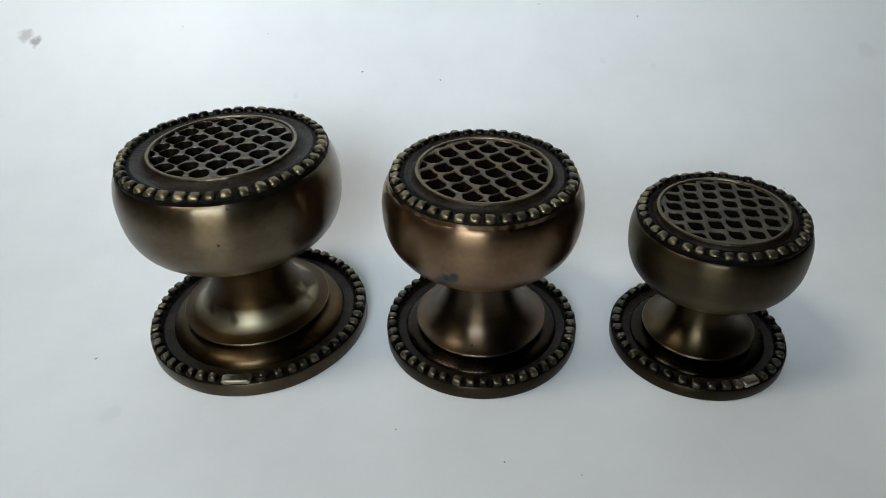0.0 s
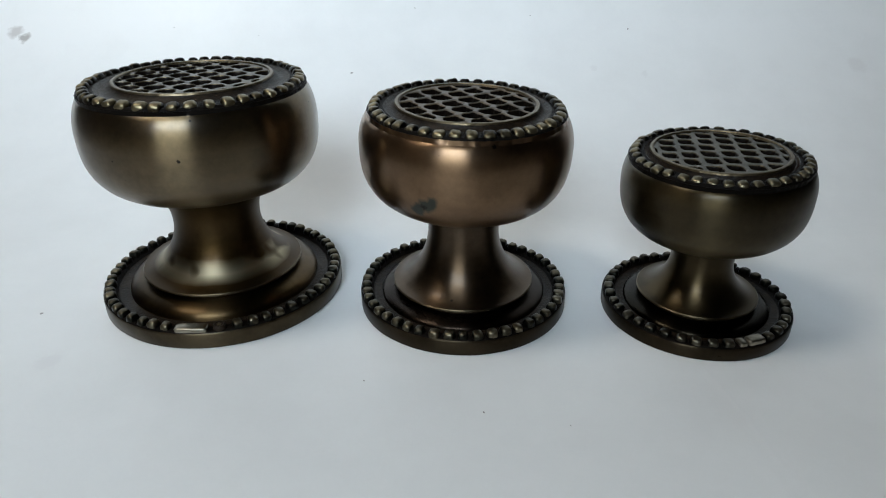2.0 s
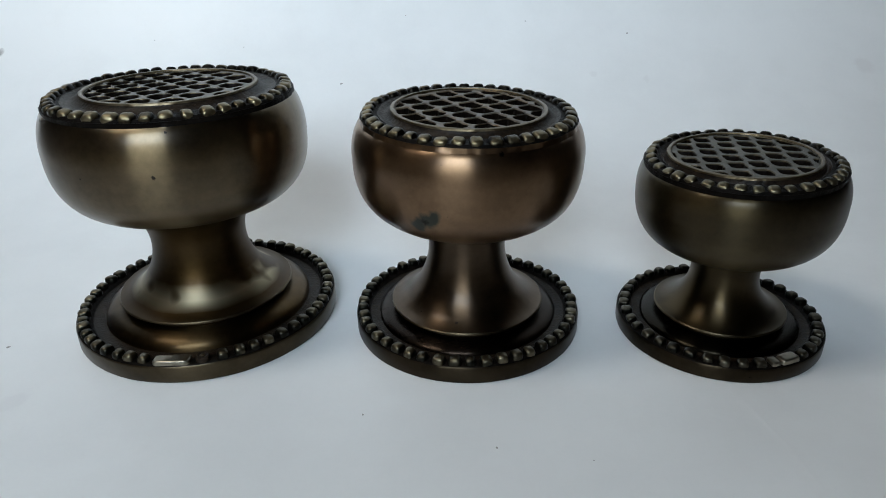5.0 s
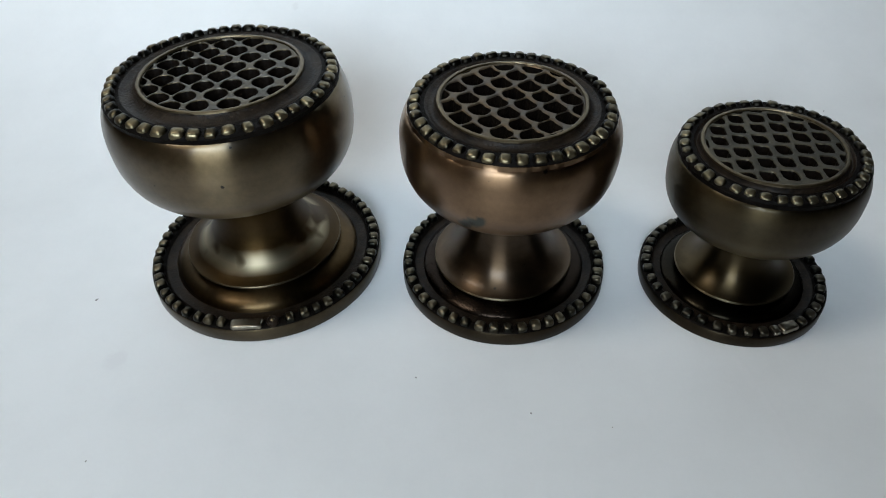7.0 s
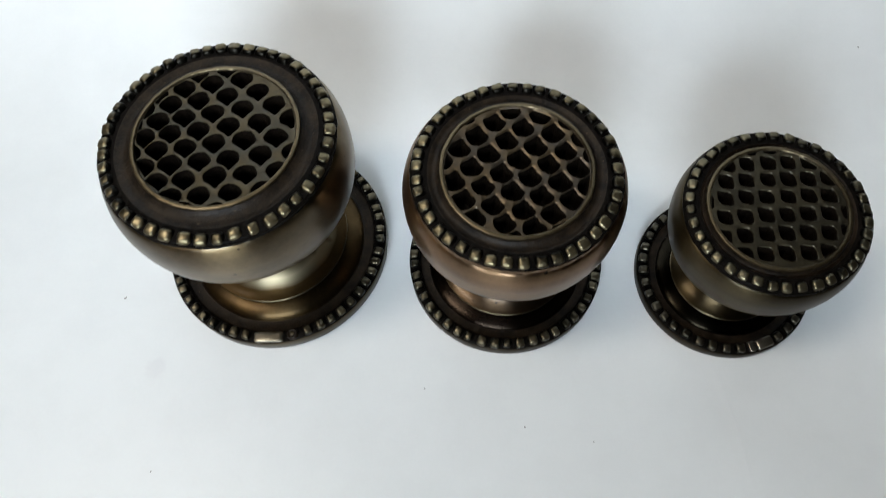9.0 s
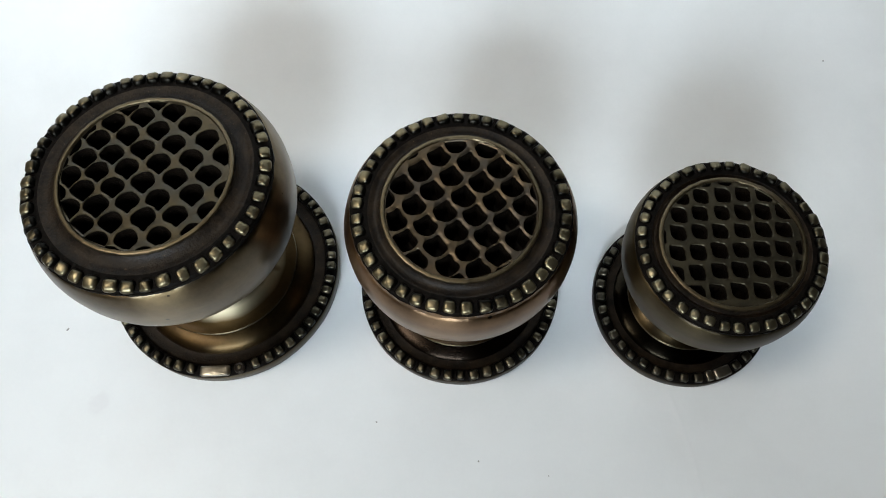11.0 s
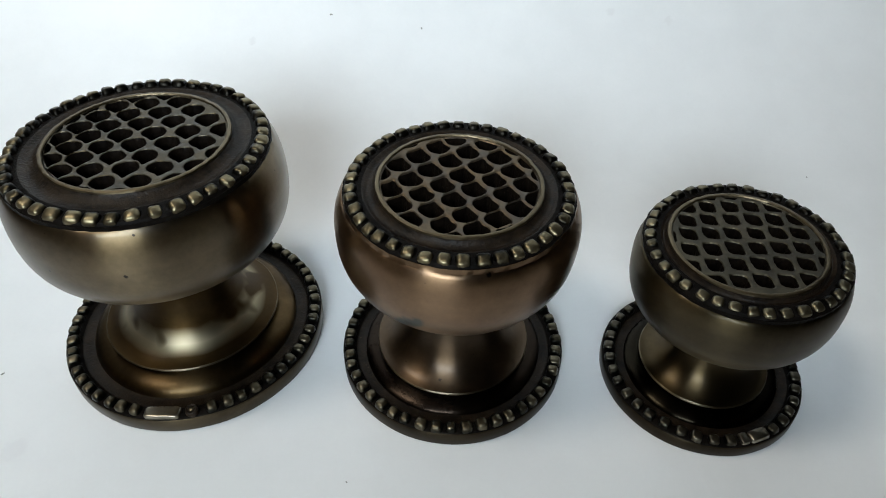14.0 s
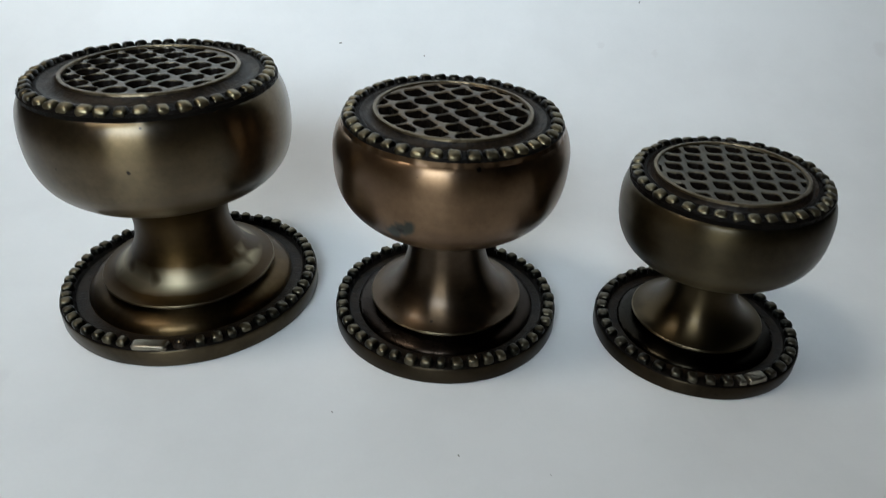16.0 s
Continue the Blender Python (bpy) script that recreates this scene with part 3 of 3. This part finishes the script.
BRASS_L = antique_brass("olive_brass", (0.156, 0.114, 0.062), (0.070, 0.050, 0.025), rough=0.33, coat=0.42, turned_grain=0.95, spots=[((0.0065, -0.0437, 0.0702), 0.0008, (0.012, 0.009, 0.007)), ((0.0112, -0.0402, 0.0830), 0.0005, (0.012, 0.009, 0.007))])
BRASS_M = antique_brass("red_brass", (0.217, 0.135, 0.074), (0.090, 0.055, 0.030), rough=0.31, stains=0.6,
                        spots=[((-0.0125, -0.0357, 0.0572), 0.0040, (0.036, 0.039, 0.031)), ((-0.0162, -0.0329, 0.0548), 0.0034, (0.030, 0.033, 0.027)), ((-0.0140, -0.0345, 0.0560), 0.0016, (0.008, 0.006, 0.005)),
                               ((0.0078, -0.0359, 0.0780), 0.0009, (0.02, 0.014, 0.010)), ((-0.0097, -0.0375, 0.0750), 0.0006, (0.03, 0.02, 0.014))])
BRASS_R = antique_brass("dark_brass", (0.078, 0.059, 0.030), (0.027, 0.020, 0.0095), rough=0.42)
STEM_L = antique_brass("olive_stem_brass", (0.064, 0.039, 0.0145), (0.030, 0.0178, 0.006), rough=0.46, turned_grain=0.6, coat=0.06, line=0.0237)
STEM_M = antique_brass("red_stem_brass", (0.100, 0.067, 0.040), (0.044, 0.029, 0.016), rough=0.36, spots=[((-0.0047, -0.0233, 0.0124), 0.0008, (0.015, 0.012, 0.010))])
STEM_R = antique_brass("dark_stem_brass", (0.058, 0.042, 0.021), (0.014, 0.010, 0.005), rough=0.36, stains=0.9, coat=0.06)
EDGE = antique_brass("edge_brass", (0.092, 0.068, 0.037), (0.030, 0.022, 0.011), rough=0.34)
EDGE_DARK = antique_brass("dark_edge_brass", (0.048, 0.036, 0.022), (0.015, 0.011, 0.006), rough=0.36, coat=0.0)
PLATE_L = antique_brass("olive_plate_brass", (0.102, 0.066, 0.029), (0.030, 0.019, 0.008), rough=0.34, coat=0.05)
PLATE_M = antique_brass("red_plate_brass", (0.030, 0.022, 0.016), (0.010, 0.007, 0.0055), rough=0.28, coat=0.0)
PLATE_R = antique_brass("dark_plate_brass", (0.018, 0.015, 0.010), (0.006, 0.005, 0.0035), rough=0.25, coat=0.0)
BARE = antique_brass("bare_brass", (0.30, 0.27, 0.21), (0.11, 0.096, 0.070), rough=0.30, stains=0.7, turned_grain=0.0, relief=0.4)
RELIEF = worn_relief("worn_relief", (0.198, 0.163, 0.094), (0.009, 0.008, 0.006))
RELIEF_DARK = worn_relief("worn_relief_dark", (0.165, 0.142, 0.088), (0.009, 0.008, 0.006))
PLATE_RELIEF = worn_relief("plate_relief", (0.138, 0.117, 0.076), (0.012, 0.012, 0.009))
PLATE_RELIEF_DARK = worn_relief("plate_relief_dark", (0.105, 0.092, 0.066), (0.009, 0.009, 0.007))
NET = antique_brass("net_brass", (0.078, 0.060, 0.033), (0.021, 0.017, 0.011), rough=0.44, stains=0.9, turned_grain=0.0, relief=0.6, patch=160.0, tarnish=(0.050, 0.045, 0.034))
NET_DARK = antique_brass("dark_net_brass", (0.080, 0.066, 0.041), (0.024, 0.020, 0.014), rough=0.44, stains=0.9, turned_grain=0.0, relief=0.6, patch=160.0, tarnish=(0.040, 0.035, 0.024))
NET_WARM = antique_brass("warm_net_brass", (0.118, 0.085, 0.050), (0.032, 0.025, 0.018), rough=0.44, stains=0.9, turned_grain=0.0, relief=0.6, patch=160.0, tarnish=(0.070, 0.060, 0.050))
RIM = antique_brass("rim_brass", (0.130, 0.100, 0.057), (0.044, 0.034, 0.020), rough=0.40, stains=0.9, turned_grain=0.0, relief=0.6, patch=150.0)
RECESS = patina_shade("blackened_recess", (0.025, 0.0165, 0.0095), (0.0046, 0.0033, 0.0023))
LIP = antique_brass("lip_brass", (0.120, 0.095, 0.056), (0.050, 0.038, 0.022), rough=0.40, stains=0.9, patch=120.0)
# hole walls: near-black stands for the shade inside the hollow head
CAVITY_SHADE = patina_shade("cavity_shade", (0.0080, 0.0055, 0.0036), (0.0018, 0.0014, 0.0011), 0.04)
MOAT = patina_shade("black_moat", (0.0075, 0.0058, 0.0045), (0.002, 0.0017, 0.0014), 0.03)

door_knob((-0.0889, 0.2403), "large olive-brown antique brass door knob with pierced top", BRASS_L, STEM_L, PLATE_L, RELIEF, PLATE_RELIEF, NET, RECESS, CAVITY_SHADE,
          plate=(0.0483, 0.0070, 0.0052), lip=(0.0319, 0.0134), neck=(0.0170, 0.0330, 0.0050), head=(0.04425, 0.0716, 0.0461, 0.0412, 0.0842), ring=(0.0289, 0.0889),
          beads_head=(46, -111.1, 0.0380, 0.00240, 0.0023, 0.0030, 0.0857, 0, (5.0, 34.0)),
          beads_plate=(54, -75.1, 0.0455, 0.0020, 0.0022, 0.0024, (0, 51, 52, 53), ((-97.2, -81.8, 0.72),)),
          lattice=((0.00593, -0.00582), (-0.00404, -0.00694), (-0.00017, -0.00383), ((0.00007, -0.00012), (-0.00009, -0.00008), (0.00007, 0.00004)), lambda u, v: worn_scale(u, v, 0.0008, 0.91, 1.02, 0.89, 0.92)),
          lean=(-0.7, 0.0), shift=(-0.00055, 0.0009), edge=EDGE, turn_seed=11, rivet=-77.0)
door_knob((0.0115, 0.2298), "medium reddish-brown antique brass door knob with a blue-green spot", BRASS_M, STEM_M, PLATE_M, RELIEF, PLATE_RELIEF, NET_WARM, RECESS, CAVITY_SHADE,
          plate=(0.0417, 0.0068, 0.0046), lip=(0.0281, 0.0108), neck=(0.0138, 0.0330, 0.0006), head=(0.0395, 0.0680, 0.0426, 0.0369, 0.0778), ring=(0.0262, 0.0823),
          beads_head=(41, -95.7, 0.0334, 0.00230, 0.0022, 0.0028, 0.0794, 1, (1.7, 89.0)),
          beads_plate=(47, -91.3, 0.0392, 0.0020, 0.0021, 0.0023, (), ()),
          lattice=((0.00618, 0.00505), (-0.00377, 0.00719), (0.00092, 0.00396), ((-0.00006, 0.00001), (-0.00011, 0.00002), (-0.00012, 0.00011)), lambda u, v: worn_scale(u, v, 0.0005, 0.91, 1.13, 0.90, 0.90)),
          lean=(0.8, 1.25), shift=(-0.0001, 0.0005), edge=EDGE_DARK, turn_seed=23)
door_knob((0.1041, 0.2212), "small dark antique brass door knob with pierced top", BRASS_R, STEM_R, PLATE_R, RELIEF_DARK, PLATE_RELIEF_DARK, NET_DARK, RECESS, CAVITY_SHADE,
          plate=(0.0363, 0.0058, 0.0045), lip=(0.0230, 0.0098), neck=(0.0117, 0.0235, 0.0010), head=(0.0337, 0.0548, 0.0330, 0.0319, 0.0625), ring=(0.0243, 0.0669),
          beads_head=(38, -125.3, 0.0291, 0.00218, 0.0020, 0.0026, 0.0641, 0, (2.2, -122.0)),
          beads_plate=(38, -97.1, 0.0335, 0.0020, 0.0020, 0.0021, (2, 3), ((-82.0, -77.0, 0.7), (-76.3, -64.0, 0.9))),
          lattice=((-0.00705, -0.00007), (0.00147, 0.00712), (-0.00452, -0.00297), ((-0.00003, -0.00004), (-0.00001, 0.00005), (-0.00002, -0.00009)), lambda u, v: worn_leaf(u, v, 0.79, 6.0, 2.5, 0.855)),
          lean=(0.0, -1.62), shift=(0.0, 0.0), edge=EDGE_DARK, turn_seed=37)


# ---- crumbs and specks lying on the sheet ----
def speck(x, y, size, seed):
    """A flat irregular crumb."""
    rnd = random.Random(seed)
    n, verts, faces = 9, [], []
    for k, z in ((1.0, 0.0), (0.8, 0.35)):
        for i in range(n):
            a = 2 * math.pi * i / n
            r = size * k * (0.65 + 0.5 * rnd.random())
            verts.append((1.3 * r * math.cos(a), 0.8 * r * math.sin(a), z * size))
    verts.append((0, 0, 0.42 * size))
    for i in range(n):
        m = (i + 1) % n
        faces += [(i, m, n + m, n + i), (n + i, n + m, 2 * n)]
    ob = new("speck", mesh_of("speck", verts, faces, [DIRT], sharp=0))
    a = math.asin(max(0.0, min(1.0, (y - SWEEP_Y) / SWEEP_R))) if y > SWEEP_Y else 0.0
    ob.matrix_world = Matrix.Translation((x, y, sheet_z(y))) @ Matrix.Rotation(a, 4, "X") @ Matrix.Rotation(rnd.uniform(0, 6), 4, "Z")
    tagged(ob, "tiny dark crumb lying on the white sheet", "speck", "specks on the sheet")


for i, (x, y, size) in enumerate([(-0.157, 0.216, 0.0010), (-0.0235, 0.174, 0.0006), (0.017, 0.158, 0.0007), (-0.133, 0.142, 0.0006), (0.044, 0.152, 0.0004), (-0.057, 0.4325, 0.0013),
                                  (-0.006, 0.426, 0.0010), (0.061, 0.469, 0.0007), (0.126, 0.461, 0.0011), (-0.179, 0.462, 0.0007), (-0.121, 0.457, 0.0006), (0.190, 0.339, 0.0008), (-0.017, 0.473, 0.0009)]):
    speck(x, y, 0.6 * size, 500 + i)


# ---- an added fill panel above the table ----
def ceiling_fill_panel(x, y, w, d, z):
    """A flat ceiling panel: a thin tray with a milky diffuser, unseen, added to house the overhead fill."""
    lamp = new("ceiling_fill_panel")
    lamp.location = (x, y, z)
    tagged(lamp, "flat white ceiling panel with a thin frame, unseen, added for overhead fill", "ceiling light")
    verts, faces = [], []
    for ww, dd, zz in ((w / 2 + 0.03, d / 2 + 0.03, 0.0), (w / 2 + 0.03, d / 2 + 0.03, -0.05), (w / 2, d / 2, -0.05), (w / 2, d / 2, -0.02)):
        verts += [(-ww, -dd, zz), (ww, -dd, zz), (ww, dd, zz), (-ww, dd, zz)]
    for j in range(3):
        for i in range(4):
            m = (i + 1) % 4
            faces.append((4 * j + i, 4 * j + m, 4 * j + 4 + m, 4 * j + 4 + i))
    faces += [(0, 1, 2, 3), (12, 13, 14, 15)]
    link("frame", mesh_of("lamp_frame", verts, faces, [CEILING], smooth=False), lamp)


ceiling_fill_panel(-0.78, 0.10, 0.54, 0.44, TOP)
